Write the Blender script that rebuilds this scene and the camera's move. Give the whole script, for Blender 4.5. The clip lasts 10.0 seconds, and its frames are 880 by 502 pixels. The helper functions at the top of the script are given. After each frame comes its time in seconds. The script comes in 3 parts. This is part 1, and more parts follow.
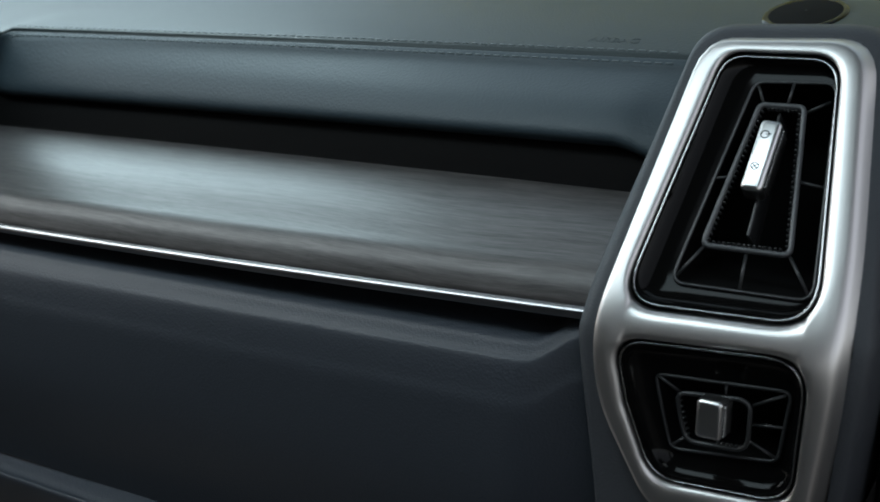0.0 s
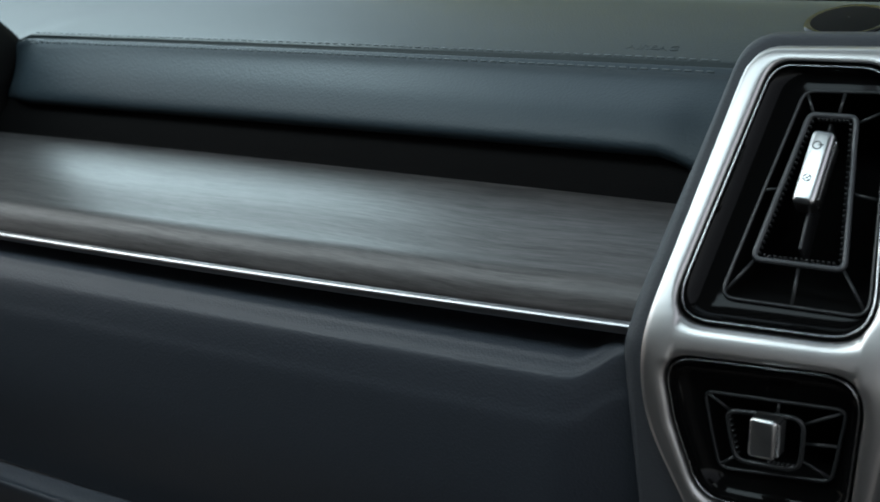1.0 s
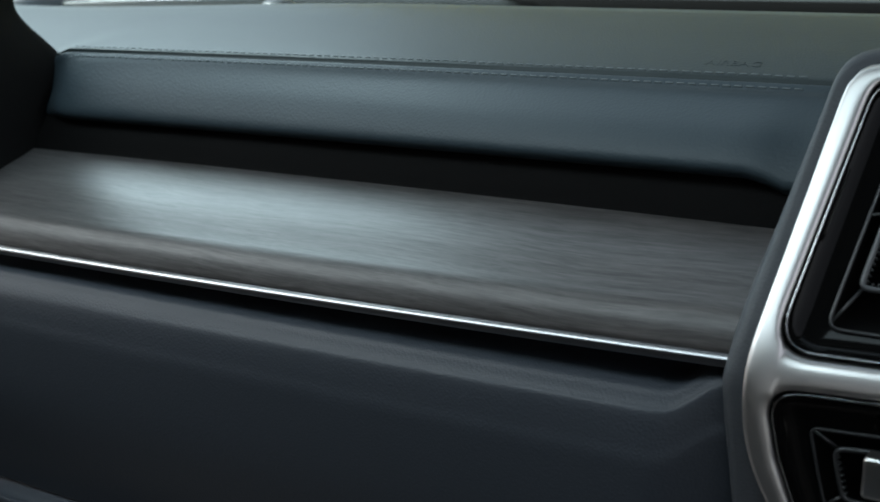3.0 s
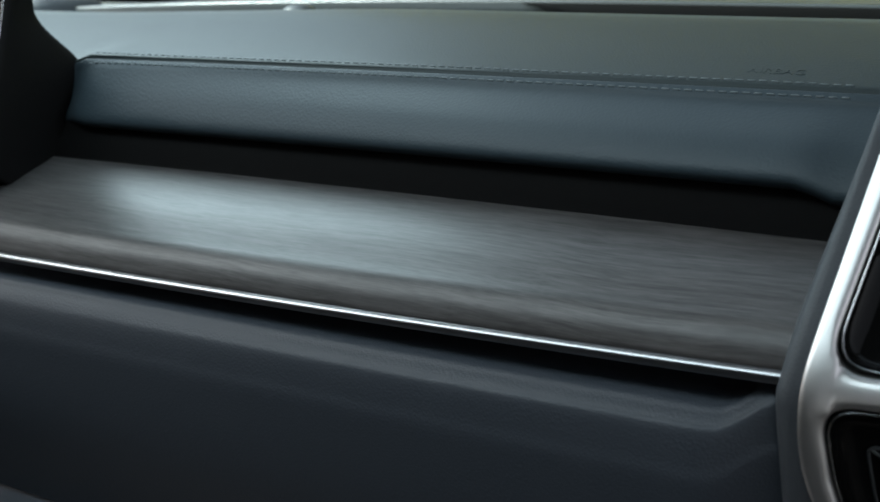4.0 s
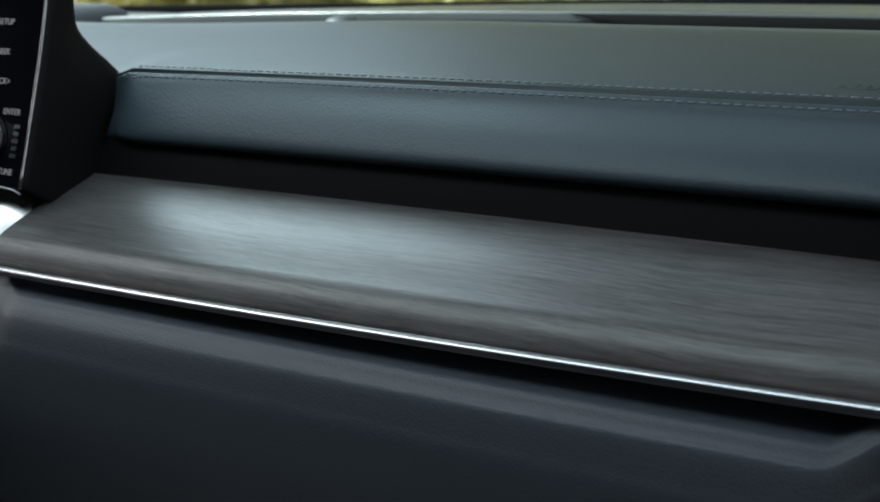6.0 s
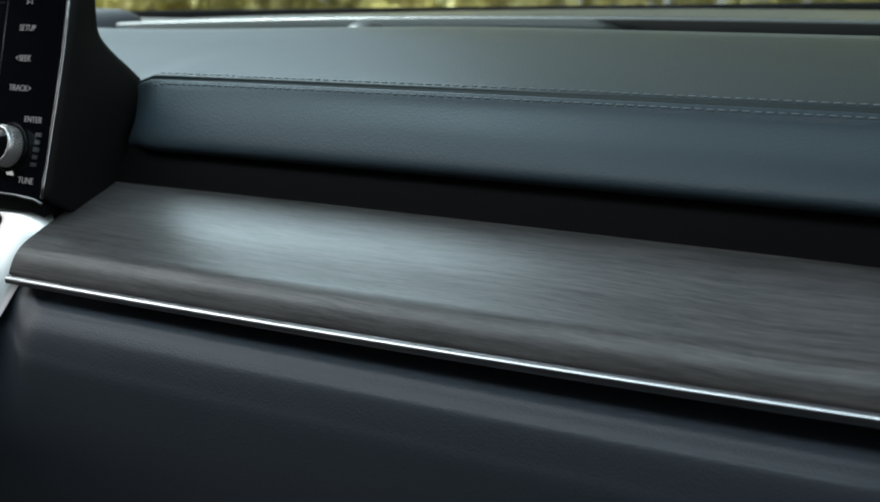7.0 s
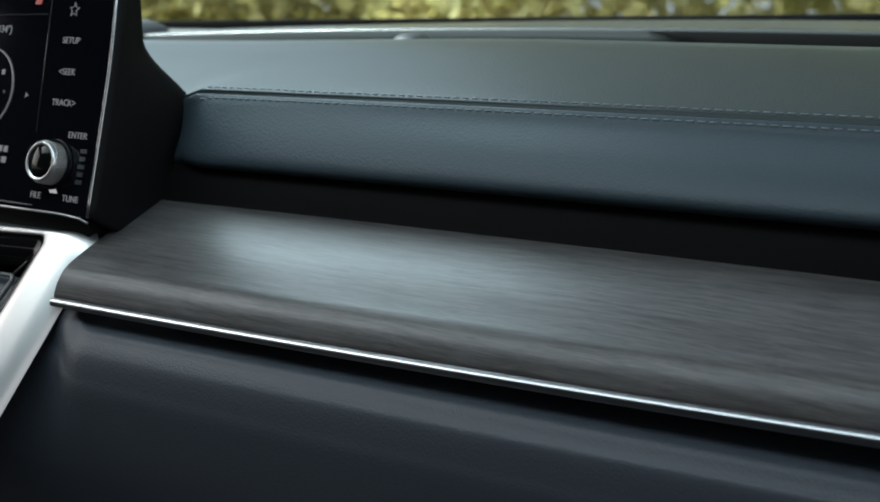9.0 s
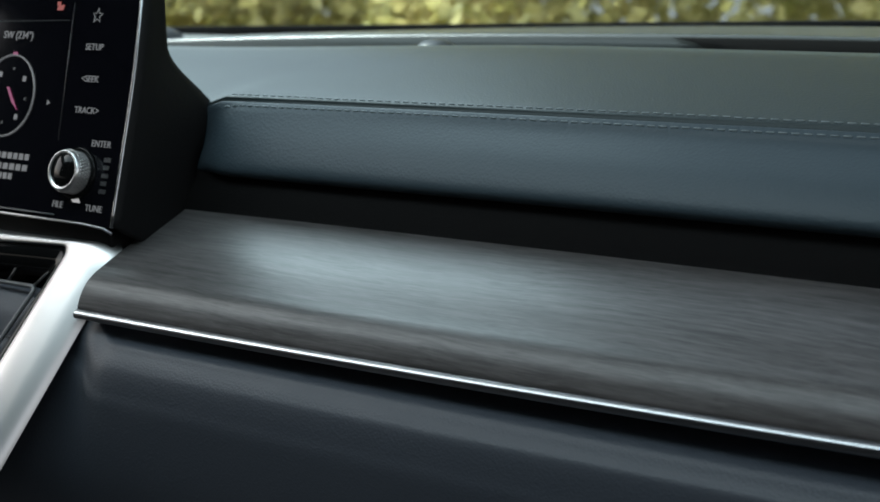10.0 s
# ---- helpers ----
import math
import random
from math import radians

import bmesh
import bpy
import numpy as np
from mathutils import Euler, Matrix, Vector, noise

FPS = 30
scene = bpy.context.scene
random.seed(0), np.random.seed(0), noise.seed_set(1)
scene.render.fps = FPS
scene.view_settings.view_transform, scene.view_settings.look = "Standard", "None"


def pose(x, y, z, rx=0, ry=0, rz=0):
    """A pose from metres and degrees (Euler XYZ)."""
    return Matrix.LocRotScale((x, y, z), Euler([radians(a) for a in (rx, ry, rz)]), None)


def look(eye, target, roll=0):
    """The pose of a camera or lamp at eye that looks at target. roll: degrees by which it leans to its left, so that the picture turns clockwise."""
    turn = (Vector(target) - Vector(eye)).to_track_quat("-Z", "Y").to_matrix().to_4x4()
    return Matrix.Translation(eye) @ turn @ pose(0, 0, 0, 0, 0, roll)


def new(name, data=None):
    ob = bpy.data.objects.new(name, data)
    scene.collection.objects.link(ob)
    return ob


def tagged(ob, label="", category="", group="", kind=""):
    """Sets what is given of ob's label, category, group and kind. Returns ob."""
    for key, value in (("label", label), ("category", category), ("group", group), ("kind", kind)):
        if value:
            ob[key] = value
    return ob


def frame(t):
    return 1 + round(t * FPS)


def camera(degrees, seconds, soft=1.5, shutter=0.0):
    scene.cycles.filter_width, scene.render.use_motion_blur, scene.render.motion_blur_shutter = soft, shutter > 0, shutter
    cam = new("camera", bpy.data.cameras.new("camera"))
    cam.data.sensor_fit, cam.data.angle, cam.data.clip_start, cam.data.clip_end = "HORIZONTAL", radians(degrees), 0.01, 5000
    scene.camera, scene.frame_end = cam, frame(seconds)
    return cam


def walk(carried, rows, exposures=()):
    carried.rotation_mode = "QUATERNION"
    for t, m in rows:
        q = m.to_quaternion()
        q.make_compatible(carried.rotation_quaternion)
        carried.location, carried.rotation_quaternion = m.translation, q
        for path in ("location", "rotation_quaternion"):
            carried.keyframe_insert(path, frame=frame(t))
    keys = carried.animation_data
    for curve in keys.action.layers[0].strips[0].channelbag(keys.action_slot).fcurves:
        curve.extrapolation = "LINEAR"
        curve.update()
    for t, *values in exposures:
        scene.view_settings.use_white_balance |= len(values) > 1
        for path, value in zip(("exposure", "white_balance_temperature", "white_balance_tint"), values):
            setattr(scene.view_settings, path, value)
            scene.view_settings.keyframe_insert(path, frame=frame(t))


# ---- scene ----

# ---- camera ----
cam = camera(42.0, 10.0, soft=1.7)
cam.data.dof.use_dof = True
cam.data.dof.focus_distance = 0.56
cam.data.dof.aperture_fstop = 11.0
ROWS = [
    (0, 0, 0, 1.22, 74.88, 0.26, 32.25),
    (0.5, -0.011, 0.0008, 1.2205, 74.97, 0.28, 32.24),
    (1, -0.022, 0.0016, 1.221, 75.06, 0.3, 32.22),
    (1.5, -0.033, 0.0023, 1.2216, 75.15, 0.31, 32.2),
    (2, -0.0439, 0.0031, 1.222, 75.24, 0.31, 32.18),
    (2.5, -0.0549, 0.0039, 1.2225, 75.33, 0.32, 32.16),
    (3, -0.0659, 0.0046, 1.223, 75.43, 0.32, 32.13),
    (3.5, -0.0769, 0.0054, 1.2234, 75.52, 0.32, 32.11),
    (4, -0.0878, 0.0062, 1.2239, 75.61, 0.32, 32.09),
    (4.5, -0.0988, 0.007, 1.2243, 75.71, 0.32, 32.06),
    (5, -0.1098, 0.0077, 1.2247, 75.8, 0.32, 32.03),
    (5.5, -0.1207, 0.0085, 1.2251, 75.9, 0.32, 32.01),
    (6, -0.1317, 0.0093, 1.2254, 75.99, 0.32, 31.98),
    (6.5, -0.1426, 0.0101, 1.2258, 76.09, 0.33, 31.95),
    (7, -0.1536, 0.0109, 1.2261, 76.19, 0.33, 31.92),
    (7.5, -0.1646, 0.0117, 1.2264, 76.29, 0.33, 31.89),
    (8, -0.1755, 0.0126, 1.2266, 76.4, 0.33, 31.87),
    (8.5, -0.1865, 0.0134, 1.2269, 76.51, 0.32, 31.84),
    (9, -0.1974, 0.0143, 1.2271, 76.62, 0.32, 31.81),
    (9.5, -0.2083, 0.0151, 1.2273, 76.74, 0.3, 31.78),
    (10, -0.2193, 0.016, 1.2274, 76.87, 0.29, 31.75),
]
walk(cam, [(t, pose(x, y, z, rx, ry, rz)) for t, x, y, z, rx, ry, rz in ROWS])

# ---- world, sun, exposure ----
SUN_ELEV, SUN_ROT = radians(48), radians(-97)
world = bpy.data.worlds.new("sky")
scene.world = world
world.use_nodes = True
wn = world.node_tree.nodes
sky = wn.new("ShaderNodeTexSky")
sky.sky_type, sky.sun_disc, sky.sun_elevation, sky.sun_rotation = "NISHITA", False, SUN_ELEV, SUN_ROT
sky.dust_density, sky.air_density = 3.0, 1.2
wn["Background"].inputs["Strength"].default_value = 0.15
soft_sky = wn.new("ShaderNodeHueSaturation")
soft_sky.inputs["Saturation"].default_value = 0.32
world.node_tree.links.new(sky.outputs["Color"], soft_sky.inputs["Color"])
world.node_tree.links.new(soft_sky.outputs["Color"], wn["Background"].inputs["Color"])
sun = new("sun", bpy.data.lights.new("sun", "SUN"))
sun.data.energy, sun.data.angle, sun.data.color = 4.0, radians(2.0), (1.0, 0.95, 0.87)
sun.matrix_world = look((0, 0, 0), (-math.sin(SUN_ROT) * math.cos(SUN_ELEV), -math.cos(SUN_ROT) * math.cos(SUN_ELEV), -math.sin(SUN_ELEV)))
# area lamps added in the upper windscreen and in the sunroof to boost the open sky's light
for name, size, size_y, energy, at, facing in (("windscreen_fill", 0.90, 0.21, 2.45, (-1.105, 0.682, 1.510), (0, -0.41, -0.43)), ("sunroof_fill", 1.24, 0.26, 2.0, (-0.75, 0.138, 1.61), (0, 0, -1))):
    fill_lamp = new(name, bpy.data.lights.new(name, "AREA"))
    fill_lamp.data.shape, fill_lamp.data.size, fill_lamp.data.size_y = "RECTANGLE", size, size_y
    fill_lamp.data.energy, fill_lamp.data.color = energy, (0.68, 0.92, 1.0)
    fill_lamp.matrix_world = look(at, Vector(at) + Vector(facing))
scene.view_settings.exposure = 1.22


# ---- materials ----
def material(name, color, rough=0.5, metal=0.0, spec=0.5, coat=0.0):
    m = bpy.data.materials.new(name)
    m.use_nodes = True
    b = m.node_tree.nodes["Principled BSDF"]
    b.inputs["Base Color"].default_value = (*color, 1)
    b.inputs["Roughness"].default_value = rough
    b.inputs["Metallic"].default_value = metal
    b.inputs["Specular IOR Level"].default_value = spec
    b.inputs["Coat Weight"].default_value = coat
    b.inputs["Coat Roughness"].default_value = 0.03
    return m


def grained(m, color, color2, scale, bump=0.15, stretch=(1, 1, 1), rough=None, kind="VORONOI", distance=0.0004, spread=3.0):
    """Two scales of tone and a fine relief, in object metres."""
    nt = m.node_tree
    n, link, b = nt.nodes, nt.links.new, nt.nodes["Principled BSDF"]
    tc, mp = n.new("ShaderNodeTexCoord"), n.new("ShaderNodeMapping")
    mp.inputs["Scale"].default_value = stretch
    link(tc.outputs["Object"], mp.inputs["Vector"])
    big, ramp = n.new("ShaderNodeTexNoise"), n.new("ShaderNodeValToRGB")
    big.inputs["Scale"].default_value, big.inputs["Detail"].default_value = spread, 5
    link(mp.outputs["Vector"], big.inputs["Vector"])
    ramp.color_ramp.elements[0].position, ramp.color_ramp.elements[1].position = 0.3, 0.7
    ramp.color_ramp.elements[0].color, ramp.color_ramp.elements[1].color = (*color, 1), (*color2, 1)
    link(big.outputs["Fac"], ramp.inputs["Fac"])
    link(ramp.outputs["Color"], b.inputs["Base Color"])
    fine = n.new("ShaderNodeTexVoronoi" if kind == "VORONOI" else "ShaderNodeTexNoise")
    fine.inputs["Scale"].default_value = scale
    link(mp.outputs["Vector"], fine.inputs["Vector"])
    bp = n.new("ShaderNodeBump")
    bp.inputs["Strength"].default_value, bp.inputs["Distance"].default_value = bump, distance
    link(fine.outputs["Distance" if kind == "VORONOI" else "Fac"], bp.inputs["Height"])
    link(bp.outputs["Normal"], b.inputs["Normal"])
    if rough:
        mr = n.new("ShaderNodeMapRange")
        mr.inputs["To Min"].default_value, mr.inputs["To Max"].default_value = rough
        link(big.outputs["Fac"], mr.inputs["Value"])
        link(mr.outputs["Result"], b.inputs["Roughness"])
    return m


PAD = grained(material("dash_top_grain", (0.03, 0.034, 0.034), 0.45, spec=0.16), (0.020, 0.028, 0.029), (0.026, 0.034, 0.035), 800, 0.24, rough=(0.40, 0.48))
LEATHER = grained(material("panel_leatherette", (0.029, 0.042, 0.052), 0.5, spec=0.28), (0.021, 0.033, 0.040), (0.026, 0.038, 0.046), 650, 0.32, rough=(0.45, 0.55))
# near-black colour carries the shade under the padded panel's overhang
RECESS = grained(material("recess_shade", (0.0035, 0.0033, 0.0033), 0.75, spec=0.04), (0.003, 0.0028, 0.0028), (0.0042, 0.004, 0.004), 900, 0.3)
GLOVE = grained(material("glovebox_grain", (0.03, 0.03, 0.04), 0.5, spec=0.28), (0.023, 0.028, 0.035), (0.028, 0.033, 0.041), 800, 0.3, rough=(0.45, 0.55))
PODGREY = grained(material("pod_grain", (0.03, 0.03, 0.035), 0.6, spec=0.3), (0.026, 0.029, 0.034), (0.034, 0.037, 0.042), 800, 0.32)
HOUSING = grained(material("housing_black", (0.006, 0.006, 0.006), 0.5, spec=0.05), (0.005, 0.005, 0.0055), (0.008, 0.008, 0.008), 900, 0.2)
SILVER = grained(material("satin_silver", (0.50, 0.485, 0.475), 0.42, 1.0), (0.47, 0.455, 0.445), (0.52, 0.505, 0.495), 2500, 0.05, rough=(0.35, 0.41), kind="NOISE", distance=0.0001)
EDGE = material("edge_metal", (0.38, 0.385, 0.39), 0.18, 1.0)
LEDGE = grained(material("ledge_grain", (0.03, 0.034, 0.034), 0.3, spec=0.28), (0.024, 0.028, 0.028), (0.030, 0.035, 0.034), 900, 0.06, rough=(0.26, 0.34))
CHROME = material("bright_strip", (0.30, 0.30, 0.31), 0.28, 1.0)
LEVER = grained(material("lever_metal", (0.7, 0.7, 0.7), 0.28, 1.0), (0.50, 0.495, 0.49), (0.57, 0.565, 0.56), 3000, 0.03, kind="NOISE", distance=0.0001)
GLOSS = material("piano_black", (0.003, 0.003, 0.003), 0.07, 0.0, 0.09)
MATTBLACK = material("duct_black", (0.003, 0.003, 0.003), 0.8, spec=0.05)
GRILLE = material("grille_dark_grey", (0.045, 0.047, 0.05), 0.38)
VANE = material("vane_black", (0.020, 0.021, 0.022), 0.35)
THREAD = material("thread_grey", (0.105, 0.122, 0.126), 0.7)
INK = material("icon_ink", (0.018, 0.018, 0.018), 0.7, spec=0.1)
RUBBER = material("frit_black", (0.004, 0.004, 0.004), 0.9, spec=0.05)
HEADLINER = grained(material("headliner_cloth", (0.08, 0.08, 0.078), 0.9), (0.07, 0.07, 0.068), (0.09, 0.09, 0.087), 900, 0.2, kind="NOISE")
TRIM = grained(material("cabin_trim", (0.03, 0.03, 0.032), 0.7), (0.026, 0.026, 0.028), (0.034, 0.034, 0.036), 700, 0.3)


def glowing(name, color, strength):
    m = material(name, (0.02, 0.02, 0.02), 0.3)
    b = m.node_tree.nodes["Principled BSDF"]
    b.inputs["Emission Color"].default_value = (*color, 1)
    b.inputs["Emission Strength"].default_value = strength
    return m


LABEL = glowing("label_white", (0.9, 0.95, 1.0), 0.055)
PINK = glowing("needle_pink", (1.0, 0.12, 0.45), 0.10)
RED = glowing("icon_red", (1.0, 0.12, 0.08), 0.10)
SENSOR = material("sensor_gloss", (0.016, 0.018, 0.019), 0.42, spec=0.2)
DISPLAY = material("display_glass", (0.002, 0.002, 0.003), 0.08, spec=0.08)


def wood_material():
    """Open-pore dark grey wood film, its grain along the dashboard."""
    m = material("grey_wood", (0.06, 0.055, 0.05), 0.4, spec=0.32)
    nt = m.node_tree
    n, link, b = nt.nodes, nt.links.new, nt.nodes["Principled BSDF"]
    tc, mp, mp2 = n.new("ShaderNodeTexCoord"), n.new("ShaderNodeMapping"), n.new("ShaderNodeMapping")
    mp.inputs["Scale"].default_value, mp2.inputs["Scale"].default_value = (22, 480, 480), (110, 1900, 1900)
    warp, add = n.new("ShaderNodeTexNoise"), n.new("ShaderNodeVectorMath")
    warp.inputs["Scale"].default_value = 11
    link(tc.outputs["Object"], warp.inputs["Vector"])
    scl = n.new("ShaderNodeVectorMath")
    scl.operation = "MULTIPLY"
    scl.inputs[1].default_value = (0.0, 0.010, 0.010)
    link(warp.outputs["Color"], scl.inputs[0])
    link(tc.outputs["Object"], add.inputs[0])
    link(scl.outputs[0], add.inputs[1])
    link(add.outputs[0], mp.inputs["Vector"])
    link(add.outputs[0], mp2.inputs["Vector"])
    g1, g2 = n.new("ShaderNodeTexNoise"), n.new("ShaderNodeTexNoise")
    g1.inputs["Scale"].default_value, g1.inputs["Detail"].default_value, g1.inputs["Roughness"].default_value = 1.0, 6, 0.65
    g2.inputs["Scale"].default_value, g2.inputs["Detail"].default_value = 1.0, 4
    link(mp.outputs["Vector"], g1.inputs["Vector"])
    link(mp2.outputs["Vector"], g2.inputs["Vector"])
    ramp = n.new("ShaderNodeValToRGB")
    e = ramp.color_ramp.elements
    e[0].position, e[0].color = 0.36, (0.0200, 0.0186, 0.0182, 1)
    e[1].position, e[1].color = 0.63, (0.066, 0.061, 0.060, 1)
    mix = n.new("ShaderNodeMath")
    mix.operation = "MULTIPLY_ADD"
    mix.inputs[1].default_value = 0.35
    link(g2.outputs["Fac"], mix.inputs[0])
    half = n.new("ShaderNodeMath")
    half.operation = "MULTIPLY"
    half.inputs[1].default_value = 0.65
    link(g1.outputs["Fac"], half.inputs[0])
    link(half.outputs[0], mix.inputs[2])
    link(mix.outputs[0], ramp.inputs["Fac"])
    link(ramp.outputs["Color"], b.inputs["Base Color"])
    mr = n.new("ShaderNodeMapRange")
    mr.inputs["To Min"].default_value, mr.inputs["To Max"].default_value = 0.43, 0.34
    link(mix.outputs[0], mr.inputs["Value"])
    link(mr.outputs["Result"], b.inputs["Roughness"])
    bp = n.new("ShaderNodeBump")
    bp.inputs["Strength"].default_value, bp.inputs["Distance"].default_value = 0.35, 0.0003
    link(mix.outputs[0], bp.inputs["Height"])
    link(bp.outputs["Normal"], b.inputs["Normal"])
    return m


WOOD = wood_material()


# ---- mesh helpers ----
def mesh_of(name, verts, faces, mat, smooth=True):
    me = bpy.data.meshes.new(name)
    me.from_pydata([tuple(v) for v in verts], [], faces)
    me.materials.append(mat)
    if smooth:
        me.shade_smooth()
    return me


def part(name, me, parent=None, label=""):
    ob = new(name, me)
    ob.parent = parent
    return tagged(ob, label)


def thing(name, label, category, group="", kind="", at=(0, 0, 0)):
    ob = tagged(new(name), label, category, group, kind)
    ob.location = at
    return ob


def grid(name, rows, mat, closed=False, flip=False, smooth=True):
    """A sheet through rows of points; closed joins the ends of each row."""
    n = len(rows[0])
    verts = [p for r in rows for p in r]
    faces = []
    for i in range(len(rows) - 1):
        for j in range(n if closed else n - 1):
            k = (j + 1) % n
            q = (i * n + j, i * n + k, (i + 1) * n + k, (i + 1) * n + j)
            faces.append(q[::-1] if flip else q)
    return mesh_of(name, verts, faces, mat, smooth)


def rounded(corners, radii, turn=8, side=8):
    """A closed outline with rounded corners, the same count of points at each."""
    pts, n = [], len(corners)
    arcs = []
    for i, (c, r) in enumerate(zip(corners, radii)):
        c, a, b = Vector(c), Vector(corners[i - 1]), Vector(corners[(i + 1) % n])
        u, v = (a - c).normalized(), (b - c).normalized()
        half = max(0.05, u.angle(v) / 2)
        t = min(r / math.tan(half), 0.48 * (a - c).length, 0.48 * (b - c).length)
        p, q = c + u * t, c + v * t
        arcs.append([(p * (1 - s) ** 2 + c * 2 * s * (1 - s) + q * s * s) * 1.0 for s in [k / turn for k in range(turn + 1)]])
    for i, arc in enumerate(arcs):
        pts += arc
        nxt = arcs[(i + 1) % n][0]
        pts += [arc[-1].lerp(nxt, k / side) for k in range(1, side)]
    return pts


def tube(name, path, radius, mat, closed=False, ring=8):
    path = [Vector(p) for p in path]
    n, rows = len(path), []
    for i, p in enumerate(path):
        a = path[i - 1] if (i or closed) else p
        b = path[(i + 1) % n] if (i < n - 1 or closed) else p
        d = (b - a).normalized()
        s = d.cross(Vector((0, 1, 0.3))).normalized()
        w = d.cross(s)
        rows.append([p + radius * (math.cos(k * math.tau / ring) * s + math.sin(k * math.tau / ring) * w) for k in range(ring)])
    if closed:
        rows.append(rows[0])
    me = grid(name, rows, mat, closed=True)
    if not closed:
        bm = bmesh.new()
        bm.from_mesh(me)
        bmesh.ops.holes_fill(bm, edges=bm.edges)
        bm.to_mesh(me)
        bm.free()
    return me


def block(name, size, mat, bevel=0.001, m=None, segments=3):
    bm = bmesh.new()
    bmesh.ops.create_cube(bm, size=1)
    bmesh.ops.scale(bm, vec=size, verts=bm.verts)
    if bevel:
        bmesh.ops.bevel(bm, geom=bm.edges[:], offset=bevel, segments=segments, affect="EDGES", profile=0.5)
    if m:
        bm.transform(m)
    me = bpy.data.meshes.new(name)
    bm.to_mesh(me)
    bm.free()
    me.materials.append(mat)
    me.shade_smooth()
    return me


def text_mesh(body, size, mat, m, depth=0.0002):
    cu = bpy.data.curves.new("text", "FONT")
    cu.body, cu.size, cu.align_x, cu.align_y, cu.extrude = body, size, "CENTER", "CENTER", depth
    ob = new("text", cu)
    bpy.context.view_layer.update()
    me = bpy.data.meshes.new_from_object(ob.evaluated_get(bpy.context.evaluated_depsgraph_get()))
    bpy.data.objects.remove(ob)
    me.transform(m)
    me.materials.clear()
    me.materials.append(mat)
    return me


def smooth(a, b, x):
    t = min(1.0, max(0.0, (x - a) / (b - a)))
    return t * t * (3 - 2 * t)


# ---- dashboard: cross-sections along X ----
LEFT, RIGHT = -0.694, -0.1985


def along(X):
    return (X - LEFT) / (RIGHT - LEFT)


def span(a, b, n):
    return [a + (b - a) * i / n for i in range(n + 1)]


def bar_top(X):
    s = along(X)
    return 0.415 + 0.016 * s, 1.0586 + 0.0018 * s + 0.0070 * s * s


def seam(X):
    s = along(X)
    d = smooth(-0.682, -0.704, X)
    return 0.5235 + 0.0195 * s - 0.002 * d, 1.1619 + 0.0053 * s - 0.0027 * s * s - 0.0060 * d


def pad_top(X):
    """Height of the top pad's crest."""
    return 1.1895 - 0.0085 * smooth(-0.50, -0.90, X)


dashboard = thing("dashboard", "dark grey passenger dashboard with stitched leatherette and wood shelf", "dashboard")


def curve_section(points, n):
    """Catmull-Rom through a few points of a cross-section."""
    pts = [Vector(p) for p in points]
    pts = [2 * pts[0] - pts[1]] + pts + [2 * pts[-1] - pts[-2]]
    out = []
    for i in range(1, len(pts) - 2):
        p0, p1, p2, p3 = pts[i - 1:i + 3]
        for k in range(n):
            t = k / n
            out.append(0.5 * (2 * p1 + (p2 - p0) * t + (2 * p0 - 5 * p1 + 4 * p2 - p3) * t * t + (3 * p1 - p0 - 3 * p2 + p3) * t ** 3))
    return out + [pts[-2]]


def lofted(name, section, xs, mat, flip=False, n=6):
    return grid(name, [[(X, p.x, p.y) for p in curve_section(section(X), n)] for X in xs], mat, flip=flip)


def top_section(X):
    y, z = seam(X)
    c = pad_top(X)
    return [(y + 0.0001, z - 0.0028), (y + 0.0006, z - 0.0002), (y + 0.006, z + 0.0032), (0.575, c - 0.0125), (0.615, c - 0.0035), (0.65, c), (0.70, c - 0.002), (0.735, c - 0.012), (0.76, c - 0.03)]


part("top_pad", lofted("top_pad", top_section, span(-1.45, 0.02, 90), PAD, flip=True), dashboard, "soft dark grey top pad")


def panel_section(X):
    y, z = seam(X)
    s = along(X)
    ly, lz = 0.5010, 1.1232 + 0.0066 * s - 0.0018 * s * s - 0.006 * smooth(-0.218, -0.199, X) - 0.004 * smooth(-0.684, -0.702, X)
    end = 0.014 * smooth(-0.664, -0.708, X)
    points = [(ly + 0.016, lz - 0.0050), (ly + 0.009, lz - 0.0044), (ly + 0.0018, lz - 0.0020), (ly + 0.0002, lz + 0.0040), (0.68 * ly + 0.32 * y - 0.0010, 0.68 * lz + 0.32 * z + 0.0048), (y - 0.0080, z - 0.0082), (y - 0.0042, z - 0.0038), (y - 0.0010, z - 0.0010), (y - 0.0002, z - 0.003)]
    return [(py + end * min(1.0, max(0.0, (z - pz) / 0.014)), pz) for py, pz in points]


part("padded_panel", lofted("padded_panel", panel_section, span(-0.73, -0.183, 60), LEATHER, flip=True), dashboard, "blue-grey leatherette padded panel")


def shelf_back(X):
    s = along(X)
    return 0.497, 1.0997 + 0.0088 * s - 0.0036 * s * s


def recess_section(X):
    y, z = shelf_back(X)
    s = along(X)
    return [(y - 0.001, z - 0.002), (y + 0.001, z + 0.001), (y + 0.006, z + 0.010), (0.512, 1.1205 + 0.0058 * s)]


# the overhang's shade is in this wall's colour
part("recess_wall", lofted("recess_wall", recess_section, span(-0.73, -0.183, 30), RECESS, flip=True), dashboard, "recess wall coloured near-black for the shade under the overhang")


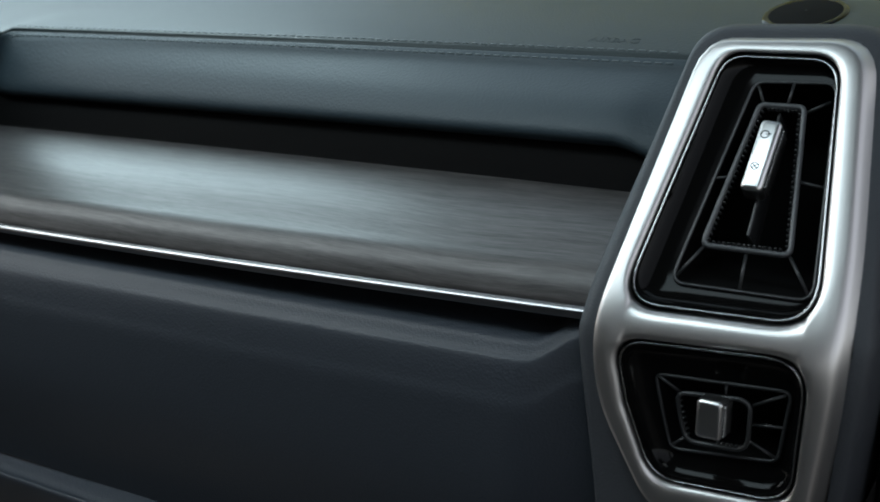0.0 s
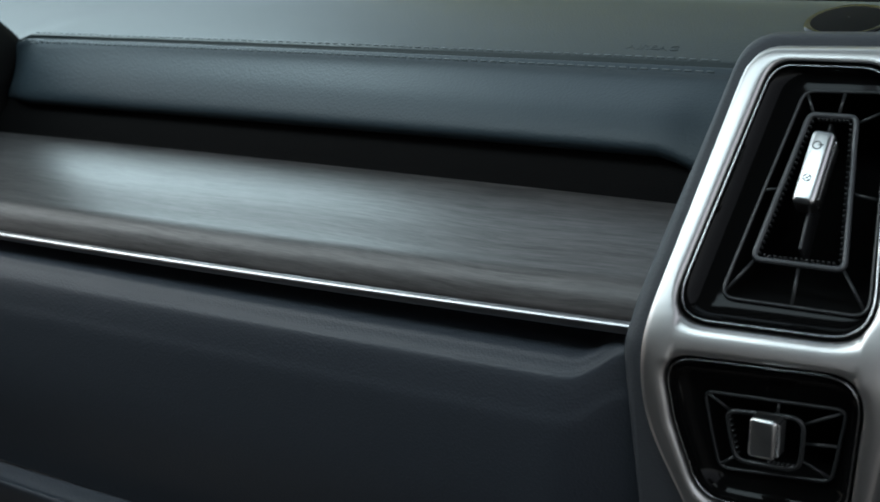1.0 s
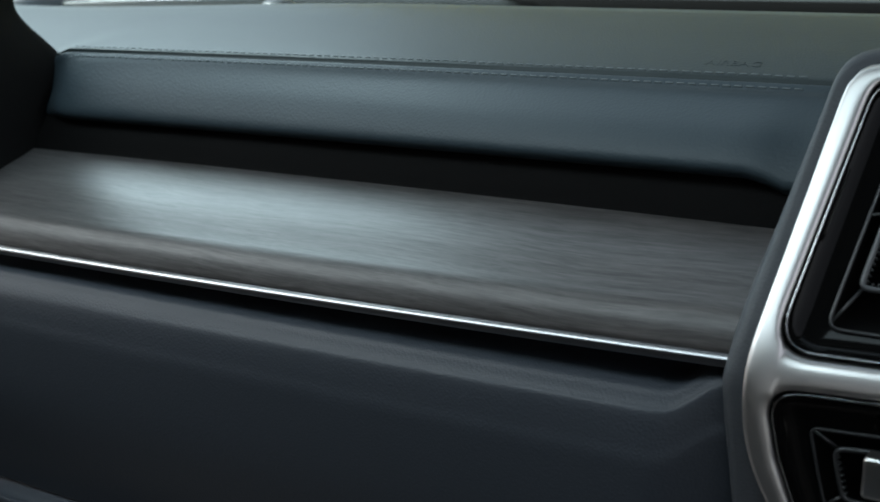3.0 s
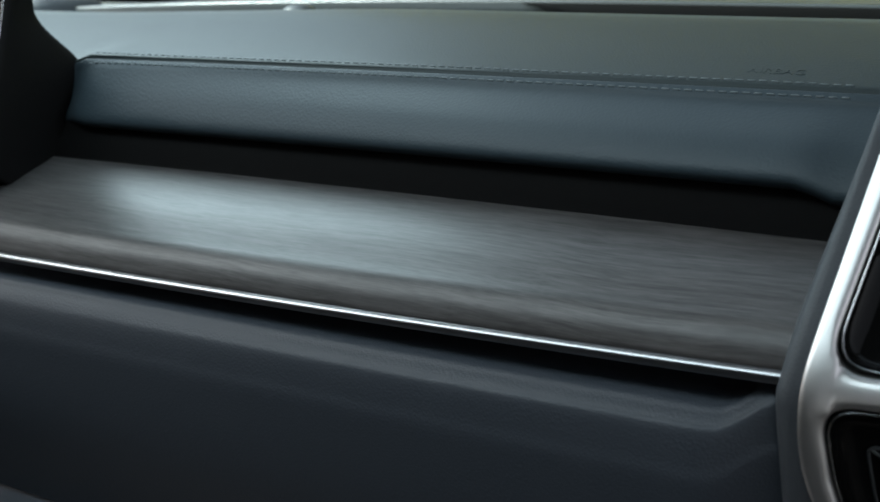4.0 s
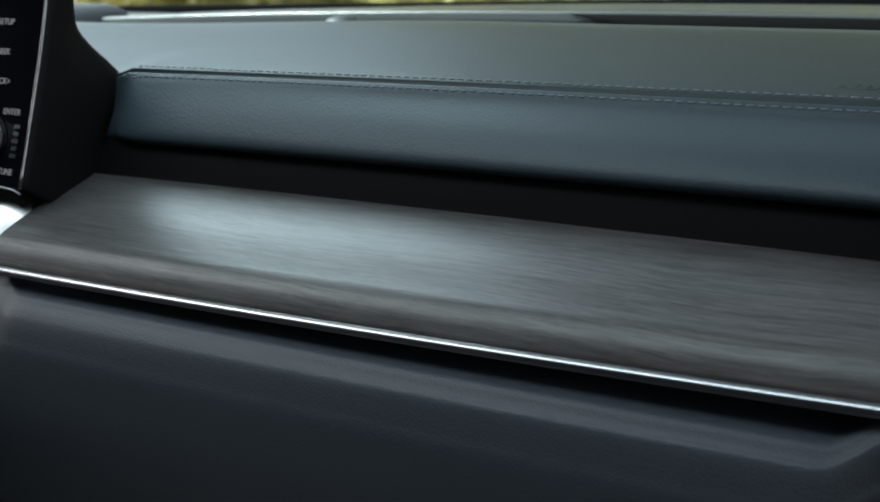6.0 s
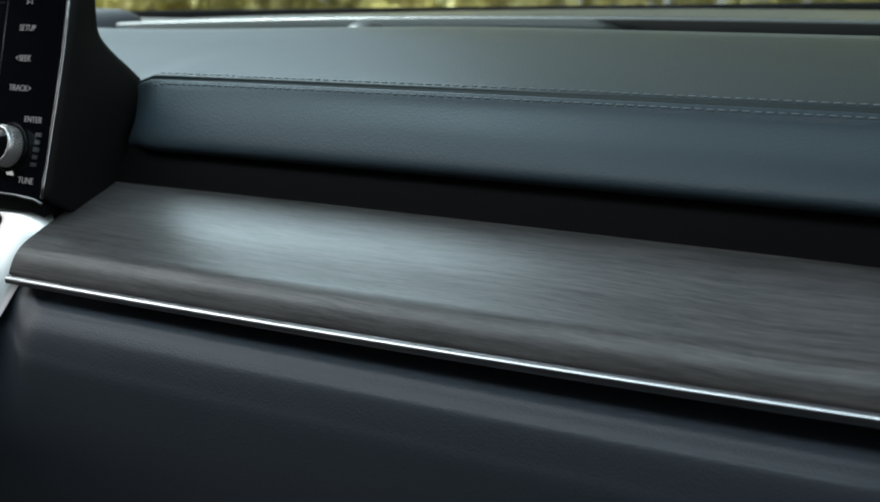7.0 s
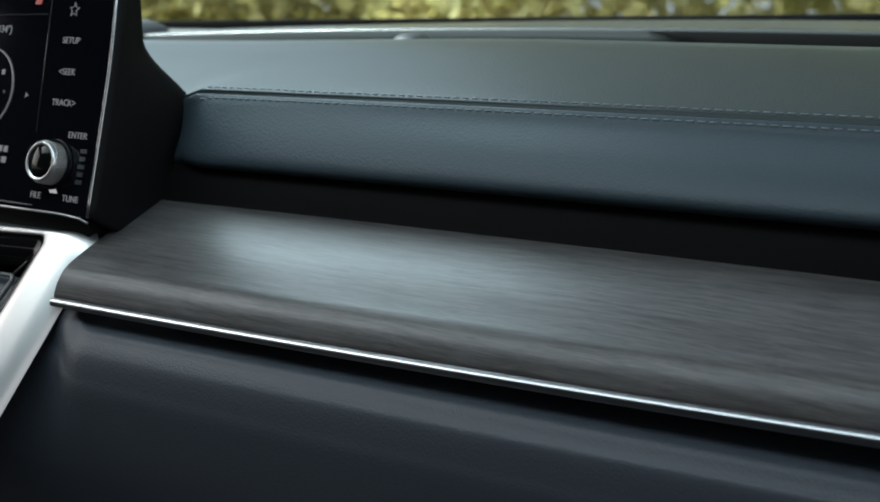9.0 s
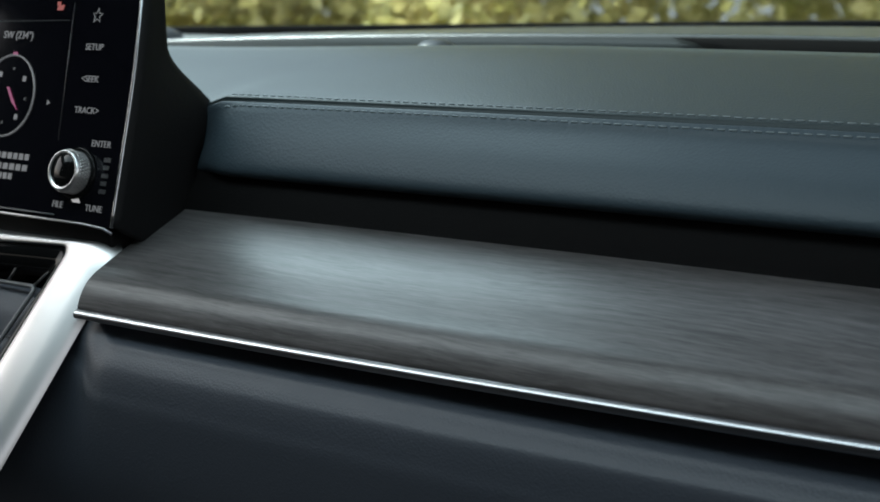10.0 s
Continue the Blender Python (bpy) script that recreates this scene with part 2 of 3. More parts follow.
def wood_section(X):
    y, z = bar_top(X)
    s = along(X)
    by, bz = shelf_back(X)
    cy, cz = y + 0.0062, 1.0747 + 0.0015 * s + 0.0071 * s * s
    h = cz - z
    return [(y + 0.004, z - 0.003), (y + 0.0014, z + 0.0003), (y + 0.0025, z + 0.25 * h), (y + 0.0052, z + 0.55 * h), (y + 0.0088, z + 0.80 * h), (y + 0.0124, z + 0.97 * h), (y + 0.0190, z + 1.17 * h), (0.5 * (cy + by), 0.5 * (cz + bz) + 0.0002), (by - 0.008, bz - 0.0030), (by + 0.004, bz + 0.0013)]


part("wood_shelf", lofted("wood_shelf", wood_section, span(-0.6965, -0.190, 90), WOOD, flip=True), dashboard, "open-pore grey wood trim shelf")


def strip_section(X):
    y, z = bar_top(X)
    h = 0.0048 + 0.0006 * along(X)
    return [(y + 0.006, z - 0.0004), (y + 0.0016, z - 0.0001), (y + 0.0003, z - 0.0004), (y - 0.0011, z - 0.0015), (y - 0.0015, z - 0.50 * h), (y - 0.0014, z - 0.82 * h), (y - 0.0005, z - 1.0 * h), (y + 0.002, z - 1.04 * h), (y + 0.010, z - h)]


part("chrome_strip", lofted("chrome_strip", strip_section, span(-0.697, -0.19, 50), CHROME, flip=True, n=4), dashboard, "slim bright metal trim strip")

# ---- glovebox ----
glovebox = thing("glovebox", "dark grey grained glovebox panel below the wood shelf", "glovebox")


def glove_section(X):
    y, z = bar_top(X)
    s = along(X)
    e = max(smooth(-0.222, -0.198, X), smooth(-0.672, -0.692, X))
    zu, k = 1.0448 + 0.0045 * s * s, 1.0 - 0.3 * s
    zu += (z - 0.004 - zu) * e * 0.9
    deep = 0.025 * (1 - 0.85 * e)
    y += 0.013 * smooth(-0.228, -0.190, X)
    tuck = 0.021 * smooth(-0.664, -0.712, X)
    points = [(y + 0.003 + deep, z - 0.004), (y + 0.002 + deep, zu + 0.0030), (y + deep * 0.4, zu + 0.0012), (y - 0.001, zu), (y - 0.0052, zu - 0.0036 * k), (y - 0.0092, zu - 0.0078 * k), (y - 0.0120, zu - 0.0128 * k), (y - 0.0140, zu - 0.022), (y - 0.0150, zu - 0.036), (y - 0.0115, 0.965), (y + 0.003, 0.905)]
    return [(py + tuck * smooth(0.985, 1.040, pz), pz) for py, pz in points]


part("door_panel", lofted("door_panel", glove_section, span(-0.790, -0.1905, 120), GLOVE), glovebox)


def lower_section(X):
    s = along(X)
    return [(0.425, 0.9025 + 0.006 * s), (0.412, 0.899 + 0.006 * s), (0.408, 0.893 + 0.006 * s), (0.43, 0.84), (0.50, 0.70)]


part("lower_panel", lofted("lower_panel", lower_section, span(-0.712, -0.13, 30), GLOVE), glovebox, "lower dash panel behind a seam")

# ---- stitching along the seam ----
stitch_mesh = block("stitch", (0.0038, 0.0009, 0.0008), THREAD, 0.0003, segments=1)


def on_section(section, X, depth):
    """Place and slope in degrees of a surface where it reaches a depth, near the seam."""
    z = seam(X)[1]
    pts = [q for q in curve_section(section(X), 24) if q.y > z - 0.012]
    k = min(range(1, len(pts) - 1), key=lambda i: abs(pts[i].x - depth))
    d = pts[k + 1] - pts[k - 1]
    return pts[k], math.degrees(math.atan2(d.y, d.x))


for section, dy in ((top_section, 0.0032), (panel_section, -0.0034)):
    for i in range(90):
        X = -0.678 + 0.0056 * i
        if X > -0.207:
            break
        at, slope = on_section(section, X, seam(X)[0] + dy)
        part("stitch", stitch_mesh, dashboard).matrix_local = pose(X, at.x, at.y + 0.0001, slope, 0, 2.3)
at, slope = on_section(top_section, -0.2435, seam(-0.2435)[0] + 0.0135)
part("airbag_lettering", text_mesh("AIRBAG", 0.0080, PAD, pose(-0.2435, at.x, at.y + 0.00005, slope, 0, 1), 0.00012), dashboard, "embossed airbag lettering")

# ---- light sensor dome on the top pad ----
sensor = thing("light_sensor", "small grey dome light sensor on top of dashboard", "sensor")
rows = []
for i in range(9):
    a = i / 8 * math.pi / 2
    rows.append([(-0.6358 + 0.0135 * math.cos(a) * math.cos(k * math.tau / 24), 0.684 + 0.0135 * math.cos(a) * math.sin(k * math.tau / 24), 1.1845 + 0.0065 * math.sin(a)) for k in range(24)])
part("dome", grid("dome", rows, SENSOR, closed=True), sensor)


# ---- vertical air vents ----
def vent_y(X, z):
    """Front face of the vent surround: upright below, leaning forward above."""
    w = 0.006
    return 0.4165 + 0.70 * w * math.log1p(math.exp((z - 1.066) / w)) + 0.12 * (X + 0.18)


def on_vent(p, off=0.0):
    return Vector((p[0], vent_y(p[0], p[1]) + off, p[1]))


def ring_between(name, outlines, mat, flip=False):
    """A closed band through outlines given as (points, offset)."""
    return grid(name, [[on_vent(p, off) for p in pts] for pts, off in outlines], mat, closed=True, flip=flip)


def mixed(a, b, u):
    return [p.lerp(q, u) for p, q in zip(a, b)]


def shrunk(pts, k):
    c = sum(pts, Vector((0, 0))) / len(pts)
    return [c + (p - c) * k for p in pts]


UP_OPEN = rounded([(-0.1653, 1.1729), (-0.1165, 1.1728), (-0.1010, 1.0728), (-0.1812, 1.0728)], (0.010, 0.014, 0.016, 0.014))
LO_OPEN = rounded([(-0.1808, 1.0609), (-0.1015, 1.0625), (-0.1040, 1.0000), (-0.1620, 1.0000), (-0.1745, 1.0330)], (0.011, 0.016, 0.014, 0.018, 0.02))
RIM_OUT = rounded([(-0.1745, 1.1772), (-0.1085, 1.1788), (-0.0900, 1.0720), (-0.0995, 0.9860), (-0.1600, 0.9840), (-0.1858, 1.0330), (-0.1893, 1.0660)], (0.013, 0.018, 0.30, 0.022, 0.026, 0.20, 0.20))
RIM_BASE = rounded([(-0.1762, 1.1798), (-0.0975, 1.1815), (-0.0795, 1.0668), (-0.0870, 0.9830), (-0.1605, 0.9820), (-0.1870, 1.0330), (-0.1905, 1.0660)], (0.015, 0.022, 0.30, 0.022, 0.026, 0.20, 0.20))


def spread(outline, starts, counts):
    """Points of an outline between its marked corners, so many in each stretch."""
    out = []
    for i, n in enumerate(counts):
        a, b = starts[i], starts[(i + 1) % len(starts)]
        run = outline[a:b + 1] if b > a else outline[a:] + outline[:b + 1]
        far = [0.0]
        for p, q in zip(run, run[1:]):
            far.append(far[-1] + (q - p).length)
        for k in range(n):
            d = far[-1] * k / n
            j = max(j for j in range(len(run) - 1) if far[j] <= d + 1e-12)
            out.append(run[j].lerp(run[j + 1], (d - far[j]) / max(1e-9, far[j + 1] - far[j])))
    return out


def vent_surround(name, mat):
    """One rounded surround with two openings and the bridge between them."""
    up, lo = UP_OPEN, LO_OPEN
    prof = ((0.0, 0.0045), (0.03, 0.002), (0.12, 0.0006), (0.3, 0.0), (0.5, 0.0), (0.7, 0.0), (0.88, 0.0006), (0.97, 0.002), (1.0, 0.0045))
    right = [up[36].lerp(lo[20], v) for v, _ in prof[1:-1]]
    left = [up[52].lerp(lo[4], v) for v, _ in prof[-2:0:-1]]
    inner = up[4:37] + right + lo[20:80] + lo[0:5] + left + up[52:64] + up[0:4]
    jump = [off for _, off in prof[1:-1]]
    held = [None] * 33 + jump + [None] * 65 + jump[::-1] + [None] * 16
    marks = [0, 16, 36, 56, 72, 88, 108]
    counts = [b - a for a, b in zip(marks, marks[1:] + [len(inner)])]
    starts = [16 * i + 4 for i in range(7)]
    outer, base = spread(RIM_OUT, starts, counts), spread(RIM_BASE, starts, counts)
    rows = []
    for u, off in ((-1.0, 0.026), (-0.80, 0.0165), (-0.45, 0.0078), (-0.16, 0.0026), (-0.04, 0.0009), (0.05, 0.0003), (0.20, 0.0), (0.55, -0.0003), (0.8, 0.0), (0.93, 0.0006), (0.985, 0.002), (1.0, 0.0045)):
        row = []
        for p, q, r, h in zip(base, outer, inner, held):
            at = q.lerp(p, -u) if u < 0 else q.lerp(r, u)
            row.append(on_vent(at, h * max(0.0, (u - 0.96) / 0.04) if h is not None and u > 0.6 else off))
        rows.append(row)
    verts = [v for r in rows for v in r]
    n, faces = len(rows[0]), []
    for i in range(len(rows) - 1):
        for j in range(n):
            k = (j + 1) % n
            faces.append((i * n + j, i * n + k, (i + 1) * n + k, (i + 1) * n + j))
    top = up[36:53]
    bottom = lo[4:21][::-1]
    base_i = len(verts)
    for v, off in prof:
        for j, (p, q) in enumerate(zip(top, bottom)):
            verts.append(on_vent(p.lerp(q, v), off))
    m = len(top)
    for i in range(len(prof) - 1):
        for j in range(m - 1):
            faces.append((base_i + i * m + j, base_i + (i + 1) * m + j, base_i + (i + 1) * m + j + 1, base_i + i * m + j + 1))
    bm = bmesh.new()
    me = mesh_of(name, verts, faces, mat)
    bm.from_mesh(me)
    bmesh.ops.remove_doubles(bm, verts=bm.verts, dist=0.00002)
    bmesh.ops.recalc_face_normals(bm, faces=bm.faces)
    bm.to_mesh(me)
    bm.free()
    return me


vent = thing("air_vent", "tall satin silver double air vent with gloss black louvres", "air vent", "dashboard air vents")
part("surround", vent_surround("surround", SILVER), vent, "satin silver surround")


def louvre(owner, opening, outer, inner, spokes, depth, thick, ring_mat):
    """Gloss liner, thin outer ring, thick inner ring, spokes and the dark duct of one opening."""
    lip = shrunk(opening, 0.985)
    liner = part("gloss_liner", ring_between("gloss_liner", [(lip, 0.0042), (shrunk(opening, 0.972), 0.0022), (shrunk(opening, 0.955), 0.0030), (mixed(opening, outer, 0.12), 0.0052), (mixed(opening, outer, 0.50), depth), (mixed(opening, outer, 0.80), depth + 0.0008), (outer, depth + 0.0012)], GLOSS), owner, "piano black liner")
    # metal tube added as the bright reflection along the gloss lip
    part("lip_glint", tube("lip_glint", [on_vent(p, 0.0026) for p in shrunk(opening, 0.962)], 0.00045, EDGE, closed=True, ring=6), owner, "thin bright tube drawn as the highlight on the liner's edge")
    part("outer_ring", tube("outer_ring", [on_vent(p, depth) for p in outer], 0.0007, VANE, closed=True), owner)
    part("inner_ring", tube("inner_ring", [on_vent(p, depth - 0.001) for p in inner], thick, ring_mat, closed=True), owner, "dark grey inner ring")
    for a, b in spokes:
        part("spoke", tube("spoke", [on_vent(a, depth + 0.001), on_vent(b, depth)], 0.00065, VANE), owner)
    part("duct", ring_between("duct", [(outer, depth + 0.0012), (outer, depth + 0.05), (shrunk(outer, 0.02), depth + 0.05)], MATTBLACK), owner, "dark air duct")


UG_OUT = rounded([(-0.1508, 1.1605), (-0.1172, 1.1612), (-0.1068, 1.0812), (-0.1640, 1.0822)], (0.005, 0.006, 0.006, 0.005))
UG_IN = rounded([(-0.1462, 1.1518), (-0.1278, 1.1515), (-0.1192, 1.0965), (-0.1548, 1.0972)], (0.003, 0.003, 0.003, 0.003))
louvre(vent, UP_OPEN, UG_OUT, UG_IN, [((-0.1583, 1.1217), (-0.1510, 1.1232)), ((-0.1632, 1.0835), (-0.1535, 1.0975)), ((-0.1360, 1.0815), (-0.1366, 1.0965)), ((-0.1085, 1.0823), (-0.1195, 1.0960)), ((-0.1235, 1.1231), (-0.1125, 1.1217)), ((-0.1275, 1.1490), (-0.1180, 1.1540)), ((-0.1354, 1.1515), (-0.1345, 1.1608)), ((-0.1453, 1.1518), (-0.1490, 1.1590))], 0.009, 0.00125, GRILLE)
LG_OUT = rounded([(-0.1645, 1.0448), (-0.1095, 1.0458), (-0.1130, 1.0148), (-0.1565, 1.0125), (-0.1608, 1.0290)], (0.003, 0.004, 0.005, 0.005, 0.02))
LG_IN = rounded([(-0.1550, 1.0385), (-0.1245, 1.0400), (-0.1250, 1.0175), (-0.1500, 1.0175), (-0.1528, 1.0280)], (0.004, 0.006, 0.006, 0.006, 0.02))
louvre(vent, LO_OPEN, LG_OUT, LG_IN, [((-0.1542, 1.0380), (-0.1630, 1.0440)), ((-0.1354, 1.0450), (-0.1353, 1.0400)), ((-0.1245, 1.0372), (-0.1118, 1.0440)), ((-0.1240, 1.0288), (-0.1110, 1.0302)), ((-0.1258, 1.0217), (-0.1140, 1.0165)), ((-0.1500, 1.0190), (-0.1564, 1.0140))], 0.010, 0.0010, VANE)

# lever of the upper opening
lever = part("lever", block("lever", (0.0092, 0.0115, 0.0328), LEVER, 0.0022, segments=4), vent, "brushed metal lever with two icons")
lever.matrix_local = Matrix.Translation(on_vent((-0.1378, 1.1312), 0.0030)) @ pose(0, 0, 0, -36, 0, 3) @ pose(0, 0, 0, 0, 5, 0)
knob = part("slide_knob", block("slide_knob", (0.0108, 0.0100, 0.0162), LEVER, 0.0018, segments=4), vent, "square metal slide knob")
knob.matrix_local = Matrix.Translation(on_vent((-0.1360, 1.0353), -0.003)) @ pose(0, 0, 0, -2, 0, -1)

def icon_ring(x, z, r, parent, cross):
    pts = [(x + r * math.cos(k * math.tau / 24), -0.00585, z + r * math.sin(k * math.tau / 24)) for k in range(24)]
    part("icon", tube("icon", pts, 0.00026, INK, closed=True, ring=5), parent)
    if cross:
        for a in (0.785, -0.785):
            part("icon_bar", tube("icon_bar", [(x - r * math.cos(a), -0.00585, z - r * math.sin(a)), (x + r * math.cos(a), -0.00585, z + r * math.sin(a))], 0.00024, INK, ring=5), parent)
    else:
        part("icon_bar", tube("icon_bar", [(x + 0.2 * r, -0.00585, z + 0.1 * r), (x + 1.5 * r, -0.00585, z + 0.3 * r)], 0.00024, INK, ring=5), parent)


icon_ring(-0.0010, 0.0092, 0.0017, lever, False)
icon_ring(-0.0010, -0.0056, 0.0016, lever, True)
# dark plates put shade into the gaps between the ribs
part("grip", block("grip", (0.0006, 0.0086, 0.0285), INK, 0.0002, pose(0.0047, 0.0005, 0.0), 1), lever, "dark plate behind the ribs for the shade in their gaps")
part("grip", block("grip", (0.0006, 0.0080, 0.0142), INK, 0.0002, pose(0.0055, 0.0005, 0.0), 1), knob, "dark plate behind the ribs for the shade in their gaps")
rib = block("grip_rib", (0.0014, 0.0080, 0.0008), LEVER, 0.0001, segments=1)
for k in range(16):
    part("grip_rib", rib, lever).matrix_local = pose(0.0049, 0.0005, -0.0127 + 0.0017 * k)
for k in range(9):
    part("grip_rib", rib, knob).matrix_local = pose(0.0058, 0.0005, -0.0060 + 0.0015 * k)
part("blade", block("blade", (0.0014, 0.016, 0.058), VANE, 0.0006), vent, "dark guide blade behind the lever").matrix_local = Matrix.Translation(on_vent((-0.1380, 1.1205), 0.020)) @ pose(0, 0, 0, -36, 0, 0)
tooth = block("tooth", (0.0011, 0.0020, 0.0007), VANE, 0.0002, segments=1)
for a, b, n in (((-0.1445, 1.1500), (-0.1528, 1.0985), 26), ((-0.1294, 1.1495), (-0.1212, 1.0985), 26), ((-0.1430, 1.1500), (-0.1300, 1.1498), 8), ((-0.1515, 1.0985), (-0.1225, 1.0982), 14)):
    for k in range(n):
        u = (k + 0.5) / n
        part("tooth", tooth, vent).matrix_local = Matrix.Translation(on_vent((a[0] + (b[0] - a[0]) * u, a[1] + (b[1] - a[1]) * u), 0.0085)) @ pose(0, 0, 0, -36, 0, 0)
for a, b, n in (((-0.1535, 1.0360), (-0.1490, 1.0195), 7), ((-0.1380, 1.0190), (-0.1270, 1.0190), 6)):
    for k in range(n):
        u = (k + 0.5) / n
        part("tooth", tooth, vent).matrix_local = Matrix.Translation(on_vent((a[0] + (b[0] - a[0]) * u, a[1] + (b[1] - a[1]) * u), 0.0095))

# ---- pod behind the vent ----


def grown(pts, dx, dz):
    """Pushed outwards, by dx on the shelf's side (half as much on the other) and dz in height."""
    c = sum(pts, Vector((0, 0))) / len(pts)
    out = []
    for p in pts:
        d = (p - c).normalized()
        out.append(p + Vector((d.x * (dx if d.x < 0 else 0.5 * dx), d.y * dz)))
    return out


POD = rounded([(-0.1790, 1.1795), (-0.1000, 1.1812), (-0.0830, 1.0668), (-0.0890, 0.9700), (-0.1830, 0.9600), (-0.1935, 1.0600)], (0.016, 0.022, 0.02, 0.02, 0.016, 0.03))
POD_IN = rounded([(-0.1742, 1.1772), (-0.1060, 1.1785), (-0.0880, 1.0668), (-0.0930, 0.9850), (-0.1630, 0.9850), (-0.1880, 1.0600)], (0.016, 0.022, 0.02, 0.02, 0.02, 0.03))
part("vent_pod", ring_between("vent_pod", [(POD_IN, 0.0062), (POD, 0.0060), (grown(POD, 0.0030, 0.0022), 0.0068), (grown(POD, 0.0058, 0.0036), 0.0105), (grown(POD, 0.0078, 0.0036), 0.0180), (grown(POD, 0.0090, 0.0020), 0.035), (grown(POD, 0.0100, -0.003), 0.060), (grown(POD, 0.0110, -0.012), 0.13)], PODGREY), dashboard, "grey grained pod round the air vent")
demister = thing("side_demister", "gloss black oval side window demister on top of the dashboard", "air outlet")


def demister_row(r, h):
    return [(-0.160 + 0.021 * r * math.cos(k * math.tau / 32), 0.602 + 0.030 * r * math.sin(k * math.tau / 32), 1.1838 + h + 0.21 * 0.030 * r * math.sin(k * math.tau / 32)) for k in range(32)]


part("rim", grid("rim", [demister_row(r, h) for r, h in ((1.0, -0.004), (0.985, 0.0), (0.93, 0.0008), (0.84, 0.0004))], GLOSS, closed=True), demister)
part("bowl", grid("bowl", [demister_row(r, h) for r, h in ((0.84, 0.0004), (0.5, 0.0013), (0.02, 0.0016))], MATTBLACK, closed=True), demister, "dark dished outlet")
dash_end = thing("dash_end", "dark grained end panels of the dashboard beside the door", "dash trim")
part("upper_end", block("upper_end", (0.20, 0.20, 0.115), PODGREY, 0.006, pose(0.0300, 0.606, 1.1195)), dash_end)
part("lower_end", block("lower_end", (0.20, 0.20, 0.20), HOUSING, 0.006, pose(0.0200, 0.560, 0.9560)), dash_end, "black grained lower end panel")

# ---- infotainment screen ----
screen = thing("infotainment_screen", "black glossy infotainment touchscreen with side buttons and knob", "screen")


def on_screen(X, z, off=0.0):
    return Vector((X, 0.444 + 0.33 * (z - 1.107) + off, z))


def screen_edge(z):
    return -0.6925 - 0.0010 * ((z - 1.10) / 0.03) - 0.0008 * max(0, (z - 1.16) / 0.03) ** 2


ZS = span(1.0985, 1.30, 24)
part("glass", grid("glass", [[on_screen(-1.02 + (screen_edge(z) - 0.002 + 1.02) * k / 4, z) for k in range(5)] for z in ZS], DISPLAY), screen, "black gloss display glass")
part("edge_trim", tube("edge_trim", [on_screen(screen_edge(z) - 0.0010, z, -0.0004) for z in ZS], 0.0010, EDGE), screen, "thin bright edge trim")


def housing_row(z):
    e = screen_edge(z)
    f = smooth(1.194, 1.148, z)
    back = 0.4975 + 0.0335 * f - 0.022 * smooth(1.155, 1.12, z)
    foot = 2.0 * max(0.0, 1.0985 - z)
    pts = [on_screen(e, z, -0.0006 + foot), on_screen(e + 0.0016, z, 0.0004 + foot), on_screen(e + 0.0022, z, 0.004 + foot)]
    y0 = pts[-1].y
    xb = -0.7000 + 0.0060 * f
    pts += [Vector((pts[2].x + (xb - pts[2].x) * u, y0 + (back - y0) * u, z)) for u in (0.3, 0.6, 0.85, 1.0)]
    pts += [Vector((xb - 0.02, back + 0.012, z)), Vector((xb - 0.12, back + 0.03, z))]
    return pts


part("housing", grid("housing", [housing_row(z) for z in span(1.086, 1.30, 48)], HOUSING, flip=False), screen, "matt black screen housing")


# cap and filler added to stop light passing below the display onto the wood
part("underside", grid("underside", [[(X, y, 1.0986) for X in (-1.02, -0.85, -0.6945)] for y in (0.4422, 0.48, 0.53)], HOUSING), screen)
part("foot", block("foot", (0.30, 0.085, 0.034), HOUSING, 0.002, pose(-0.8520, 0.4900, 1.0800)), screen, "matt black filler block added below the display to stop light")


def label_at(body, size, X, z, name="button_label", mat=LABEL):
    m = Matrix.Translation(on_screen(X, z, -0.0006)) @ pose(0, 0, 0, 90 - 18.3, 0, 0)
    return part(name, text_mesh(body, size, mat, m), screen)


for body, X, z in (("SETUP", -0.7313, 1.1934), ("<SEEK", -0.7303, 1.1759), ("TRACK>", -0.7286, 1.1588), ("ENTER", -0.7123, 1.1415), ("TUNE", -0.7096, 1.1072), ("FILE", -0.7387, 1.1070)):
    label_at(body, 0.0052, X, z)
label_at("SW (234\u00b0)", 0.0062, -0.7975, 1.1987, "heading_text")

# dial knob
dial = part("dial_knob", grid("dial_knob", [[on_screen(-0.7282, 1.1248) + pose(0, 0, 0, -18.3, 0, 0).to_3x3() @ Vector((r * math.cos(k * math.tau / 40), -h, r * math.sin(k * math.tau / 40))) for k in range(40)] for r, h in ((0.0118, 0.0), (0.0118, 0.009), (0.0113, 0.0105), (0.0104, 0.0108), (0.0097, 0.0100), (0.0001, 0.0098))], LEVER, closed=True), screen, "knurled metal dial knob")

def flat_mesh(name, outline, mat, off=-0.0006):
    """A thin plate on the display, outline in X and height."""
    me = mesh_of(name, [on_screen(x, z, off) for x, z in outline] + [on_screen(x, z, off + 0.0003) for x, z in outline], [tuple(range(len(outline)))[::-1]] + [(i, (i + 1) % len(outline), len(outline) + (i + 1) % len(outline), len(outline) + i) for i in range(len(outline))], mat, False)
    return me


def bar(name, X, z, w, h, mat=LABEL, shear=0.0):
    return part(name, flat_mesh(name, [(X - w / 2, z - h / 2), (X + w / 2, z - h / 2), (X + w / 2 + shear, z + h / 2), (X - w / 2 + shear, z + h / 2)], mat), screen)


